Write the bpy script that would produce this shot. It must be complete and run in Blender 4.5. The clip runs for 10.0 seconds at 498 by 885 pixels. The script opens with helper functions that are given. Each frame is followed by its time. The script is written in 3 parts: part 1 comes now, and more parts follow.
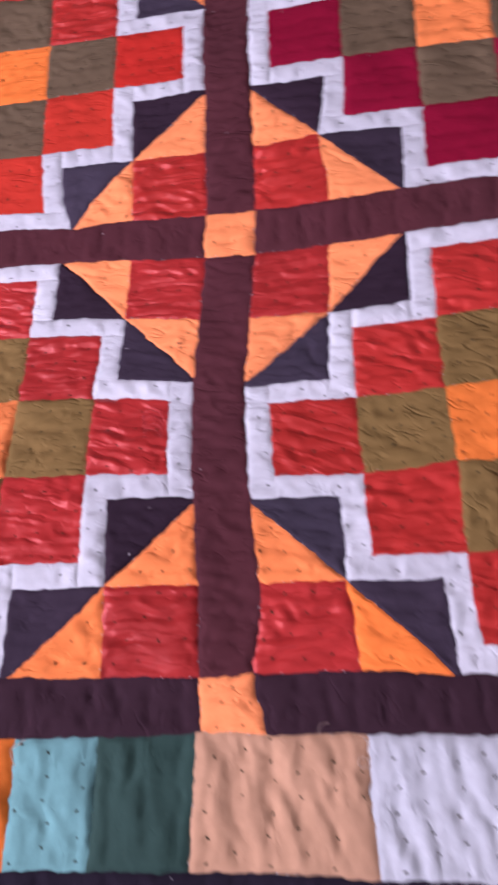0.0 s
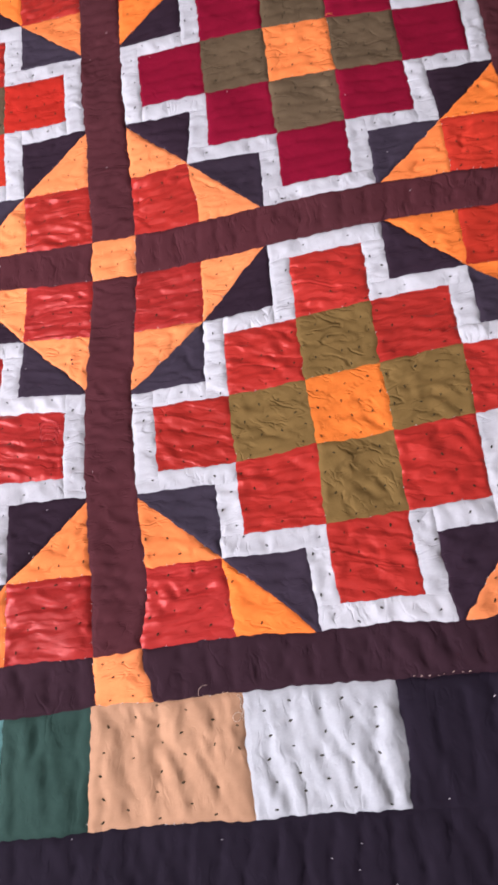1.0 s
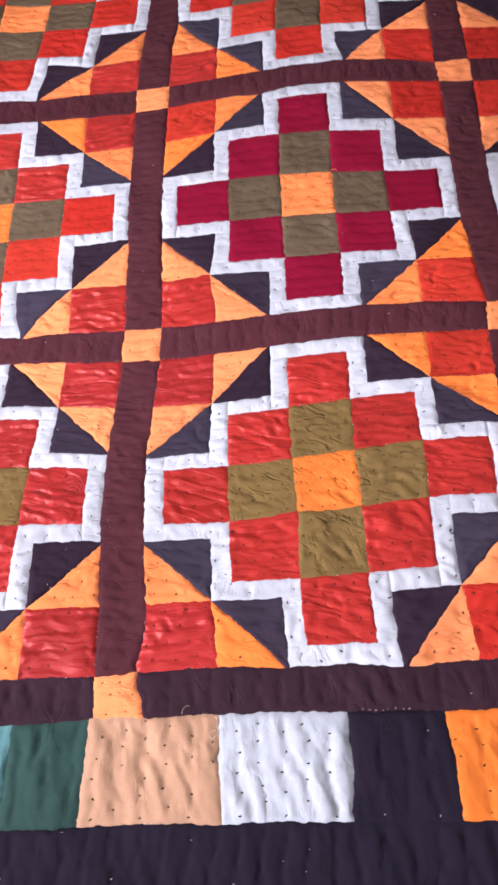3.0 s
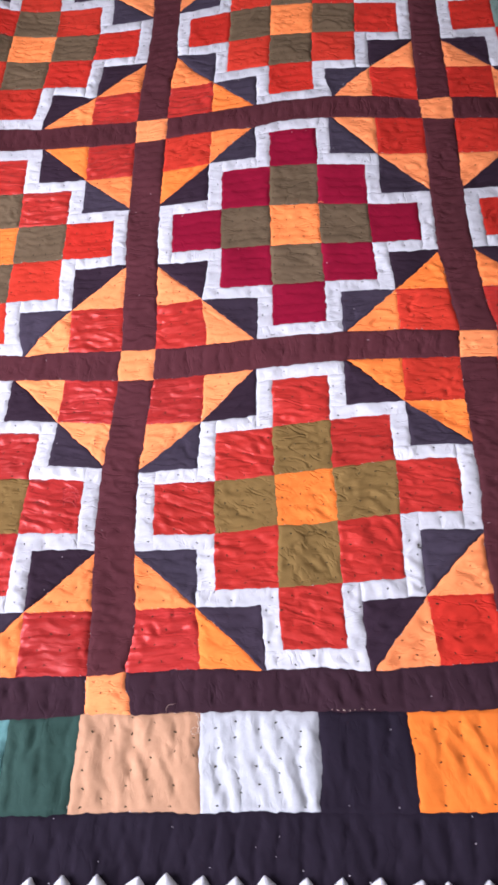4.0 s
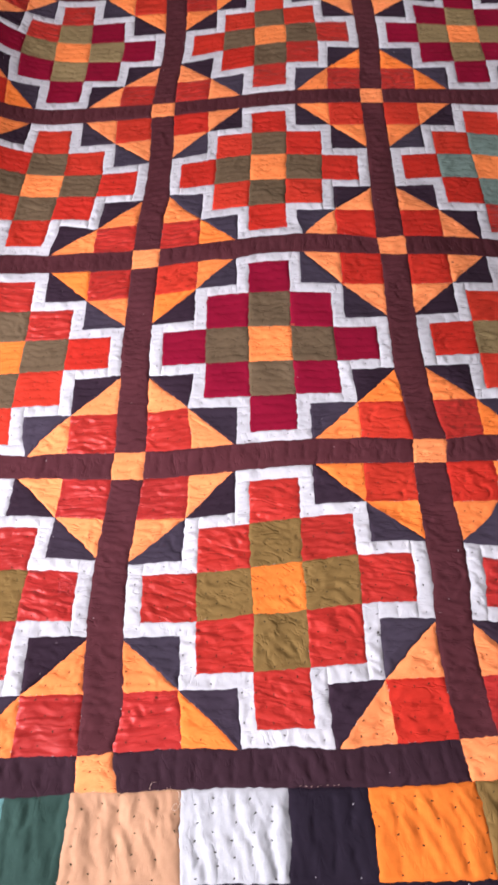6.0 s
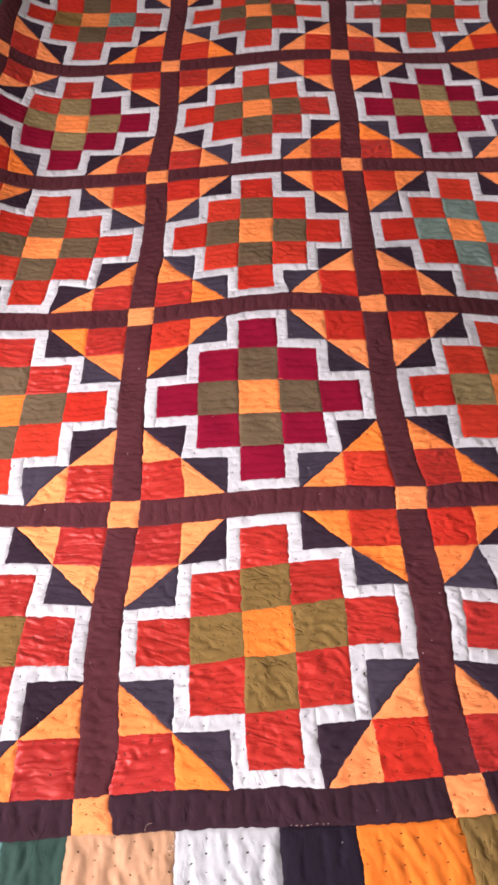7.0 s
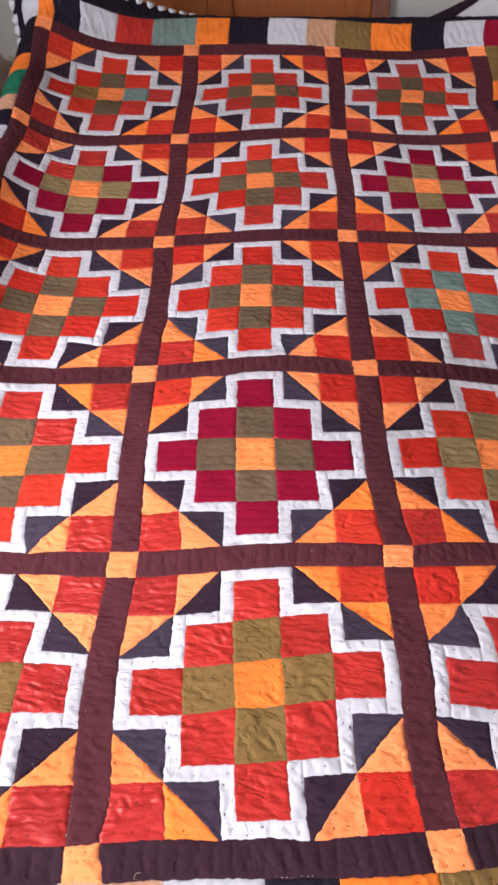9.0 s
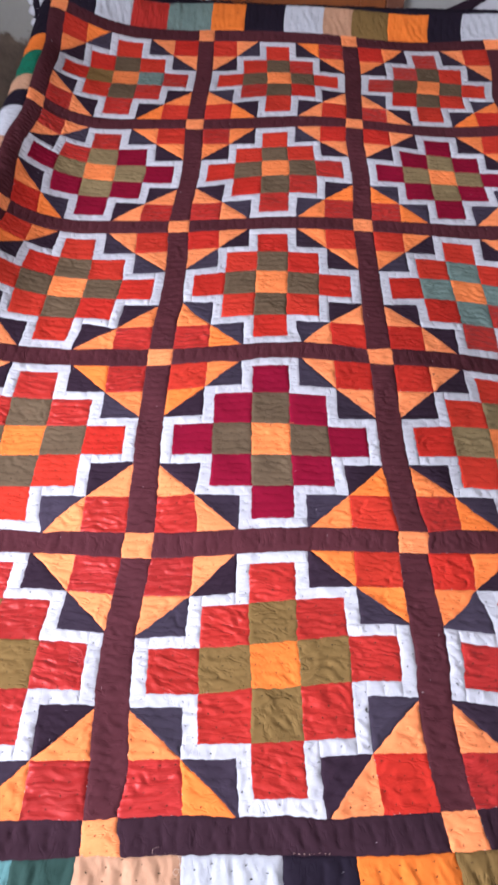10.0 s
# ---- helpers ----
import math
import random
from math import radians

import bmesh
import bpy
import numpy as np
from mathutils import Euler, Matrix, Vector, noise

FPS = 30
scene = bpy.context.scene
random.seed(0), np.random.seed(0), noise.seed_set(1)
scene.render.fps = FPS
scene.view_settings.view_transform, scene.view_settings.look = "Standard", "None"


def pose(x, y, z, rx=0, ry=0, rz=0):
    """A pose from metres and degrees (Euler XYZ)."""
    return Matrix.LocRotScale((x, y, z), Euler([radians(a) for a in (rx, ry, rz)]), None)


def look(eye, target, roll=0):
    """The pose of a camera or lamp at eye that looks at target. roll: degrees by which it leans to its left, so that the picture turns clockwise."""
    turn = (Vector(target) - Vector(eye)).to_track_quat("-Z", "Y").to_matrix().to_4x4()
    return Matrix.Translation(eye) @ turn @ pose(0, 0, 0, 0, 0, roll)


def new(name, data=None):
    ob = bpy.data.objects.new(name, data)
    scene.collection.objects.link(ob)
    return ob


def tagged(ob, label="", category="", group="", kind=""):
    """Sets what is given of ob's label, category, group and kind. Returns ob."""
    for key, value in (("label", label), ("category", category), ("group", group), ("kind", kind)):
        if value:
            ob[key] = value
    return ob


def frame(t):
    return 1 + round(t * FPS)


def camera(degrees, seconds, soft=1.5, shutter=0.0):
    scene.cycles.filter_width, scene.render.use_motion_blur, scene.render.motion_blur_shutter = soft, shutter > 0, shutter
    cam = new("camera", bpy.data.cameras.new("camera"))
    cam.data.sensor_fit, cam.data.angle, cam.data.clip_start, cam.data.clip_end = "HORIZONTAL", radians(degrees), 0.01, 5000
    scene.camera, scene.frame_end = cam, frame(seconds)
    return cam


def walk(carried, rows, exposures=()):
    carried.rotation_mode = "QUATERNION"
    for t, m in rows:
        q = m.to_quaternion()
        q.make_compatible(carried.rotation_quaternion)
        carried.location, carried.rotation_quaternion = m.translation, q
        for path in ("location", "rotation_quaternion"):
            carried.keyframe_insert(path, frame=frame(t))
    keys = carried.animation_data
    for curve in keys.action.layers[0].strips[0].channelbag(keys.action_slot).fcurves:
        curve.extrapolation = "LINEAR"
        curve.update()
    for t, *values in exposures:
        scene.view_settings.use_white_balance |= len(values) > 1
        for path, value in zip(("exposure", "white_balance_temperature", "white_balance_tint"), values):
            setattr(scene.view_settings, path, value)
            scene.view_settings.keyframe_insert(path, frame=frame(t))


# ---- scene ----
cam = camera(41.7, 10.0, soft=3.0, shutter=0.5)
# the camera's way: seconds, eye, target, roll
PATH = [
    (0, (-0.0942, 0.0950, 1.0077), (-0.4644, 0.5894, -0.8941), -38.20),
    (0.5, (-0.0340, 0.0480, 1.0291), (-0.3198, 0.5666, -0.8812), -34.50),
    (1, (-0.0041, 0.0561, 1.0383), (-0.3082, 0.6139, -0.8582), -34.87),
    (1.5, (0.0062, 0.0522, 1.0611), (-0.2748, 0.6667, -0.8209), -29.72),
    (2, (0.0059, 0.0296, 1.0890), (-0.2644, 0.6996, -0.7761), -25.20),
    (2.5, (0.0083, 0.0153, 1.1139), (-0.2605, 0.7428, -0.7298), -23.31),
    (2.7, (0.0062, 0.0094, 1.1257), (-0.2575, 0.7767, -0.7025), -21.55),
    (3.8, (0.0189, 0.0093, 1.1844), (-0.2102, 0.8035, -0.6377), -17.69),
    (4, (0.0297, 0.0044, 1.1932), (-0.2204, 0.7973, -0.6262), -18.80),
    (4.5, (0.0393, -0.0045, 1.2160), (-0.2029, 0.8441, -0.5781), -17.18),
    (5, (0.0399, -0.0097, 1.2358), (-0.1840, 0.8741, -0.5441), -15.31),
    (5.5, (0.0374, -0.0147, 1.2662), (-0.1523, 0.9167, -0.4937), -12.87),
    (5.7, (0.0402, -0.0146, 1.2792), (-0.1452, 0.9468, -0.4647), -12.37),
    (6.8, (0.0506, -0.0309, 1.3205), (-0.1101, 1.0771, -0.3365), -10.77),
    (7, (0.0504, -0.0348, 1.3355), (-0.0940, 1.0872, -0.3134), -9.87),
    (7.5, (0.0555, -0.0421, 1.3467), (-0.0722, 1.1332, -0.2671), -8.83),
    (8, (0.0579, -0.0406, 1.3584), (-0.0576, 1.1615, -0.2360), -8.02),
    (8.5, (0.0616, -0.0407, 1.3690), (-0.0384, 1.1786, -0.2132), -7.18),
    (9, (0.0498, -0.0501, 1.3863), (-0.0661, 1.1852, -0.1817), -6.69),
    (9.5, (0.0316, -0.0625, 1.3962), (-0.0900, 1.1834, -0.1634), -5.81),
    (9.7, (0.0242, -0.0678, 1.3946), (-0.0943, 1.1850, -0.1594), -5.32),
    (10, (0.0135, -0.0641, 1.3796), (-0.0867, 1.1581, -0.2012), -4.83),
]
EXPOSURE = [(0, 0.08, 5860, 44), (0.5, 0.36, 6470, 27), (1, 0.36, 6220, 27), (2.5, 0.56, 5920, 27), (4, 0.66, 5870, 27), (5.7, 0.71, 6120, 27), (7, 0.76, 6710, 27), (8, 0.76, 6500, 27), (9, 0.78, 6300, 27), (9.5, 0.81, 6150, 27), (10, 0.81, 5750, 25)]
walk(cam, [(t, look(eye, target, roll)) for t, eye, target, roll in PATH], EXPOSURE)

# ---- world and light ----
world = bpy.data.worlds.new("sky")
scene.world = world
world.use_nodes = True
wn = world.node_tree
sky = wn.nodes.new("ShaderNodeTexSky")
sky.sky_type = "NISHITA"
sky.sun_disc = False
sky.sun_elevation, sky.sun_rotation = radians(50), radians(200)
wn.nodes["Background"].inputs["Strength"].default_value = 0.1
wn.links.new(sky.outputs["Color"], wn.nodes["Background"].inputs["Color"])

ROOM = dict(x0=-1.6, x1=2.7, y0=-2.3, y1=2.80, z1=2.9)
WINDOW = dict(y0=-0.75, y1=0.55, z0=1.1, z1=2.4)
DOORWAY = dict(x0=-0.8, x1=0.6, z1=2.5)


def window_light(name, m, w, h, power, colour):
    data = bpy.data.lights.new(name, "AREA")
    data.shape, data.size, data.size_y = "RECTANGLE", w, h
    data.energy, data.color = power, colour
    ob = new(name, data)
    ob.matrix_world = m
    return ob


window_light("window_daylight", look((ROOM["x0"] - 0.10, -0.1, 1.75), (0.0, -0.1, 1.75)), 1.28, 1.28, 106, (0.92, 0.96, 1.0))
window_light("doorway_daylight", look((-0.1, ROOM["y0"] - 0.10, 1.45), (-0.1, 0.6, 1.45)), 1.38, 2.0, 14, (0.95, 0.97, 1.0))


# ---- materials ----
def nodes_of(name):
    m = bpy.data.materials.new(name)
    m.use_nodes = True
    return m, m.node_tree, m.node_tree.nodes["Principled BSDF"]


def mapped(nt, scale=(1, 1, 1), rot=(0, 0, 0)):
    tc = nt.nodes.new("ShaderNodeTexCoord")
    mp = nt.nodes.new("ShaderNodeMapping")
    mp.inputs["Scale"].default_value = scale
    mp.inputs["Rotation"].default_value = rot
    nt.links.new(tc.outputs["Object"], mp.inputs["Vector"])
    return mp.outputs["Vector"]


def noise_tex(nt, vec, scale, detail=3.0, rough=0.55):
    n = nt.nodes.new("ShaderNodeTexNoise")
    n.inputs["Scale"].default_value = scale
    n.inputs["Detail"].default_value = detail
    n.inputs["Roughness"].default_value = rough
    nt.links.new(vec, n.inputs["Vector"])
    return n.outputs["Fac"]


def remap(nt, val, a, b, c, d):
    r = nt.nodes.new("ShaderNodeMapRange")
    for k, x in zip(("From Min", "From Max", "To Min", "To Max"), (a, b, c, d)):
        r.inputs[k].default_value = x
    nt.links.new(val, r.inputs["Value"])
    return r.outputs["Result"]


def maths(nt, op, a, b):
    m = nt.nodes.new("ShaderNodeMath")
    m.operation = op
    for k, x in enumerate((a, b)):
        if isinstance(x, (int, float)):
            m.inputs[k].default_value = x
        else:
            nt.links.new(x, m.inputs[k])
    return m.outputs[0]


def tint(nt, base, value, hue=0.5, sat=1.0):
    h = nt.nodes.new("ShaderNodeHueSaturation")
    h.inputs["Color"].default_value = (*base, 1)
    h.inputs["Saturation"].default_value = sat
    h.inputs["Hue"].default_value = hue
    nt.links.new(value, h.inputs["Value"])
    return h.outputs["Color"]


def bumped(nt, bs, height, strength, dist):
    b = nt.nodes.new("ShaderNodeBump")
    b.inputs["Strength"].default_value = strength
    b.inputs["Distance"].default_value = dist
    nt.links.new(height, b.inputs["Height"])
    nt.links.new(b.outputs["Normal"], bs.inputs["Normal"])


def smooth_ramp(nt, val, a, b, c, d):
    out = remap(nt, val, a, b, c, d)
    out.node.interpolation_type = "SMOOTHSTEP"
    return out


def along_cloth(nt, scale):
    """Metres along and across the patch's creases."""
    tc = nt.nodes.new("ShaderNodeTexCoord")
    mp = nt.nodes.new("ShaderNodeMapping")
    mp.inputs["Scale"].default_value = scale
    nt.links.new(tc.outputs["UV"], mp.inputs["Vector"])
    return mp.outputs["Vector"]


def crease_lines(nt, scale, width, low, high, seed):
    """Narrow furrows where a stretched noise crosses its middle, broken into short lengths."""
    vec = along_cloth(nt, (scale[0], scale[1], 1))
    n = nt.nodes.new("ShaderNodeTexNoise")
    n.inputs["Scale"].default_value = 1
    n.inputs["Detail"].default_value = 1.6
    n.inputs["Distortion"].default_value = 0.5
    add = nt.nodes.new("ShaderNodeVectorMath")
    add.inputs[1].default_value = (seed, seed * 0.37, 0)
    nt.links.new(vec, add.inputs[0])
    nt.links.new(add.outputs[0], n.inputs["Vector"])
    far = maths(nt, "ABSOLUTE", maths(nt, "SUBTRACT", n.outputs["Fac"], 0.5), 0)
    line = smooth_ramp(nt, far, 0, width, 1, 0)
    broken = noise_tex(nt, along_cloth(nt, (scale[0] * 1.4, scale[1] * 0.5, 1)), 1, 1)
    return maths(nt, "MULTIPLY", line, smooth_ramp(nt, broken, low, high, 0, 1))


def cloth_mat(name, base, rough=0.85, satin=False, vary=0.10, other=None, crease=1.0, gloss=0.04):
    """Washed cotton: soft mottling, a faint weave, fine hard creases; satin gleams. other: a second dye lot."""
    m, nt, bs = nodes_of(name)
    v = mapped(nt)
    blotch = noise_tex(nt, v, 22, 3)
    worn = noise_tex(nt, v, 130, 3, 0.6)
    grain = noise_tex(nt, mapped(nt, (1, 1.6, 1)), 520, 2, 0.7)
    info = nt.nodes.new("ShaderNodeObjectInfo")
    val = maths(nt, "ADD", remap(nt, blotch, 0.3, 0.7, 1 - vary, 1 + vary * 0.6), remap(nt, grain, 0.2, 0.8, -0.05, 0.05))
    val = maths(nt, "ADD", val, remap(nt, worn, 0.3, 0.7, -0.05, 0.05))
    val = maths(nt, "ADD", val, remap(nt, info.outputs["Random"], 0, 1, -0.09, 0.09))
    col = tint(nt, base, val)
    if other:
        mix = nt.nodes.new("ShaderNodeMix")
        mix.data_type = "RGBA"
        lot = maths(nt, "FRACT", maths(nt, "MULTIPLY", info.outputs["Random"], 7.31), 0)
        nt.links.new(remap(nt, lot, 0.35, 0.75, 0, 1), mix.inputs["Factor"])
        nt.links.new(col, mix.inputs["A"])
        nt.links.new(tint(nt, other, val), mix.inputs["B"])
        col = mix.outputs["Result"]
    nt.links.new(col, bs.inputs["Base Color"])
    bs.inputs["Roughness"].default_value = rough
    bs.inputs["Specular IOR Level"].default_value = 0.42 if satin else gloss
    if satin:
        bs.inputs["Specular Tint"].default_value = (1.0, 0.28, 0.23, 1)
        bs.inputs["Sheen Weight"].default_value = 0.12
        bs.inputs["Sheen Roughness"].default_value = 0.3
        bs.inputs["Sheen Tint"].default_value = (1.0, 0.30, 0.26, 1)
    long = crease_lines(nt, (26, 62), 0.075, 0.47, 0.62, 3.1)
    short = crease_lines(nt, (48, 115), 0.08, 0.50, 0.64, 9.7)
    fine = noise_tex(nt, v, 900, 1)
    height = maths(nt, "ADD", maths(nt, "MULTIPLY", long, -1.0), maths(nt, "MULTIPLY", short, -0.5))
    height = maths(nt, "ADD", height, maths(nt, "MULTIPLY", fine, 0.05))
    if satin:
        bend = nt.nodes.new("ShaderNodeTexNoise")
        bend.inputs["Scale"].default_value = 1
        bend.inputs["Detail"].default_value = 0.6
        bend.inputs["Distortion"].default_value = 0.8
        nt.links.new(along_cloth(nt, (20, 105, 1)), bend.inputs["Vector"])
        height = maths(nt, "ADD", maths(nt, "MULTIPLY", bend.outputs["Fac"], 4.6), maths(nt, "MULTIPLY", height, 0.35))
    bumped(nt, bs, height, min(1.0, 0.9 * crease), 0.0008 * max(1.0, crease))
    return m


M = dict(
    red=cloth_mat("red_satin", (0.310, 0.020, 0.0130), 0.36, satin=True),
    crimson=cloth_mat("crimson_satin", (0.285, 0.019, 0.0145), 0.36, satin=True),
    plainred=cloth_mat("red_cotton", (0.395, 0.028, 0.0130), other=(0.365, 0.020, 0.0105)),
    maroon=cloth_mat("maroon_cotton", (0.165, 0.0045, 0.0165), crease=0.3),
    orange=cloth_mat("orange_cotton", (0.67, 0.177, 0.046), other=(0.69, 0.158, 0.026)),
    amber=cloth_mat("amber_cotton", (0.68, 0.202, 0.064)),
    bright=cloth_mat("bright_orange_cotton", (0.66, 0.158, 0.024), crease=1.1),
    tangerine=cloth_mat("tangerine_cotton", (0.60, 0.140, 0.018), crease=0.3),
    white=cloth_mat("white_cotton", (0.405, 0.398, 0.388), vary=0.04, crease=0.65),
    offwhite=cloth_mat("offwhite_cotton", (0.340, 0.343, 0.334), vary=0.04, crease=0.45),
    brown=cloth_mat("brown_cotton", (0.058, 0.0155, 0.0175), crease=0.7),
    umber=cloth_mat("umber_cotton", (0.026, 0.0112, 0.0148), crease=0.5),
    navy=cloth_mat("navy_cotton", (0.0235, 0.0125, 0.0185), other=(0.036, 0.027, 0.037), crease=0.5),
    black=cloth_mat("black_cotton", (0.0115, 0.0080, 0.0125), crease=0.3),
    olive=cloth_mat("olive_cotton", (0.145, 0.086, 0.026), crease=1.2),
    darkolive=cloth_mat("dark_olive_cotton", (0.094, 0.063, 0.034), crease=0.7),
    khaki=cloth_mat("khaki_cotton", (0.175, 0.125, 0.055)),
    teal=cloth_mat("teal_cotton", (0.115, 0.16, 0.13)),
    aqua=cloth_mat("aqua_cotton", (0.10, 0.22, 0.20), crease=0.3),
    green=cloth_mat("green_cotton", (0.024, 0.050, 0.038), crease=0.3),
    emerald=cloth_mat("emerald_cotton", (0.008, 0.095, 0.050)),
    peach=cloth_mat("peach_cotton", (0.335, 0.182, 0.100), crease=0.3),
    thread_dark=cloth_mat("dark_thread", (0.025, 0.02, 0.01), 0.9),
    thread_light=cloth_mat("light_thread", (0.42, 0.38, 0.36), 0.9),
)


def wood_mat(name, base, rough=0.45):
    m, nt, bs = nodes_of(name)
    grain = noise_tex(nt, mapped(nt, (9, 9, 0.55)), 6, 5, 0.65)
    fine = noise_tex(nt, mapped(nt, (60, 60, 1.5)), 8, 3)
    val = maths(nt, "ADD", remap(nt, grain, 0.25, 0.75, 0.8, 1.18), remap(nt, fine, 0.2, 0.8, -0.06, 0.06))
    nt.links.new(tint(nt, base, val), bs.inputs["Base Color"])
    nt.links.new(remap(nt, grain, 0.2, 0.8, rough - 0.1, rough + 0.15), bs.inputs["Roughness"])
    bumped(nt, bs, fine, 0.15, 0.002)
    return m


M["door"] = wood_mat("varnished_wood", (0.27, 0.074, 0.012))
M["jamb"] = wood_mat("dark_wood", (0.17, 0.060, 0.028))
M["bedwood"] = wood_mat("bed_wood", (0.16, 0.07, 0.03), 0.55)


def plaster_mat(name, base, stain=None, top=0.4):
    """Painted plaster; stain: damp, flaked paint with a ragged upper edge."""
    m, nt, bs = nodes_of(name)
    v = mapped(nt)
    blotch = noise_tex(nt, v, 2.2, 4)
    speck = noise_tex(nt, v, 60, 3)
    val = maths(nt, "ADD", remap(nt, blotch, 0.3, 0.7, 0.9, 1.06), remap(nt, speck, 0.2, 0.8, -0.04, 0.04))
    col = tint(nt, base, val)
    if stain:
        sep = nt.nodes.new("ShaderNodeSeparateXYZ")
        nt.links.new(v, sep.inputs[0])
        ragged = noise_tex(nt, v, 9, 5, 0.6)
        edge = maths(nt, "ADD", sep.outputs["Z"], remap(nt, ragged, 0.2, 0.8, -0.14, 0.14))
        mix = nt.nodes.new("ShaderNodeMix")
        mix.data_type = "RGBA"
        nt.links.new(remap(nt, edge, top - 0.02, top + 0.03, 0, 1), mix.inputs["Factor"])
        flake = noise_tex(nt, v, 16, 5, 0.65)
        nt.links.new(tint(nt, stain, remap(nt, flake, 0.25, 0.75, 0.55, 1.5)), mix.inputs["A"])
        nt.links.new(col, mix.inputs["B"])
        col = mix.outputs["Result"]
    nt.links.new(col, bs.inputs["Base Color"])
    bs.inputs["Roughness"].default_value = 0.85
    bumped(nt, bs, speck, 0.2, 0.004)
    return m


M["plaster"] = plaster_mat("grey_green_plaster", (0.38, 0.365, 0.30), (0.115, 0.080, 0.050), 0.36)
M["dim"] = plaster_mat("grey_green_wall", (0.40, 0.39, 0.335))
M["clean"] = plaster_mat("grey_plaster", (0.46, 0.45, 0.42))
M["ceiling"] = plaster_mat("ceiling_plaster", (0.62, 0.62, 0.61))
M["floor"] = plaster_mat("cement_floor", (0.26, 0.25, 0.23))
M["sheet"] = cloth_mat("white_sheet", (0.62, 0.61, 0.60), 0.9)


# ---- mesh helpers ----
def mesh_from(name, verts, faces, material, smooth=True):
    me = bpy.data.meshes.new(name)
    me.from_pydata([tuple(p) for p in verts], [], [tuple(f) for f in faces])
    me.materials.append(material)
    if smooth:
        me.polygons.foreach_set("use_smooth", [True] * len(me.polygons))
    me.update()
    return me


def part(name, me, parent, label=""):
    ob = new(name, me)
    ob.parent = parent
    if label:
        ob["label"] = label
    return ob


def box_bm(x0, y0, z0, x1, y1, z1, bevel=0.004):
    bm = bmesh.new()
    bmesh.ops.create_cube(bm, size=1)
    for p in bm.verts:
        p.co = Vector(((x0 + x1) / 2 + p.co.x * (x1 - x0), (y0 + y1) / 2 + p.co.y * (y1 - y0), (z0 + z1) / 2 + p.co.z * (z1 - z0)))
    if bevel:
        bmesh.ops.bevel(bm, geom=bm.edges[:], offset=bevel, segments=2, affect="EDGES", profile=0.6)
    return bm


def box(name, material, *dims, bevel=0.004):
    bm = box_bm(*dims, bevel=bevel)
    me = bpy.data.meshes.new(name)
    bm.to_mesh(me)
    bm.free()
    me.materials.append(material)
    return me


# ---- the room ----
X0, X1, Y0, Y1, Z1 = (ROOM[k] for k in ("x0", "x1", "y0", "y1", "z1"))
T = 0.2


def slab(name, material, dims, label):
    return tagged(new(name, box(name, material, *dims, bevel=0)), label, "wall", kind="structure")


slab("floor", M["floor"], (X0 - T, Y0 - T, -0.15, X1 + T, Y1 + T, 0.0), "bare grey cement floor of the room")["category"] = "floor"
slab("ceiling", M["ceiling"], (X0 - T, Y0 - T, Z1, X1 + T, Y1 + T, Z1 + 0.15), "plain pale plastered ceiling of the room")["category"] = "ceiling"
DX0, DX1, DZ = -0.865, 0.505, 2.15
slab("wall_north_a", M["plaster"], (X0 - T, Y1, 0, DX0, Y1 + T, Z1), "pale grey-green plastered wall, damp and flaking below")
slab("wall_north_b", M["dim"], (DX1, Y1, 0, X1 + T, Y1 + T, Z1), "pale grey-green plastered wall beside the wooden door")
slab("wall_north_c", M["dim"], (DX0, Y1, DZ, DX1, Y1 + T, Z1), "pale plastered wall above the wooden door")
slab("wall_east", M["clean"], (X1, Y0, 0, X1 + T, Y1, Z1), "pale grey-green plastered side wall")
slab("wall_west_a", M["clean"], (X0 - T, Y0, 0, X0, Y1, WINDOW["z0"]), "pale plastered wall under the window")
slab("wall_west_b", M["clean"], (X0 - T, Y0, WINDOW["z1"], X0, Y1, Z1), "pale plastered wall over the window")
slab("wall_west_c", M["clean"], (X0 - T, Y0, WINDOW["z0"], X0, WINDOW["y0"], WINDOW["z1"]), "pale plastered wall beside the window")
slab("wall_west_d", M["clean"], (X0 - T, WINDOW["y1"], WINDOW["z0"], X0, Y1, WINDOW["z1"]), "pale plastered wall beside the window")
slab("wall_south_a", M["clean"], (X0 - T, Y0 - T, 0, DOORWAY["x0"], Y0, Z1), "pale plastered wall beside the open doorway")
slab("wall_south_b", M["clean"], (DOORWAY["x1"], Y0 - T, 0, X1 + T, Y0, Z1), "pale plastered wall beside the open doorway")
slab("wall_south_c", M["clean"], (DOORWAY["x0"], Y0 - T, DOORWAY["z1"], DOORWAY["x1"], Y0, Z1), "pale plastered wall above the open doorway")


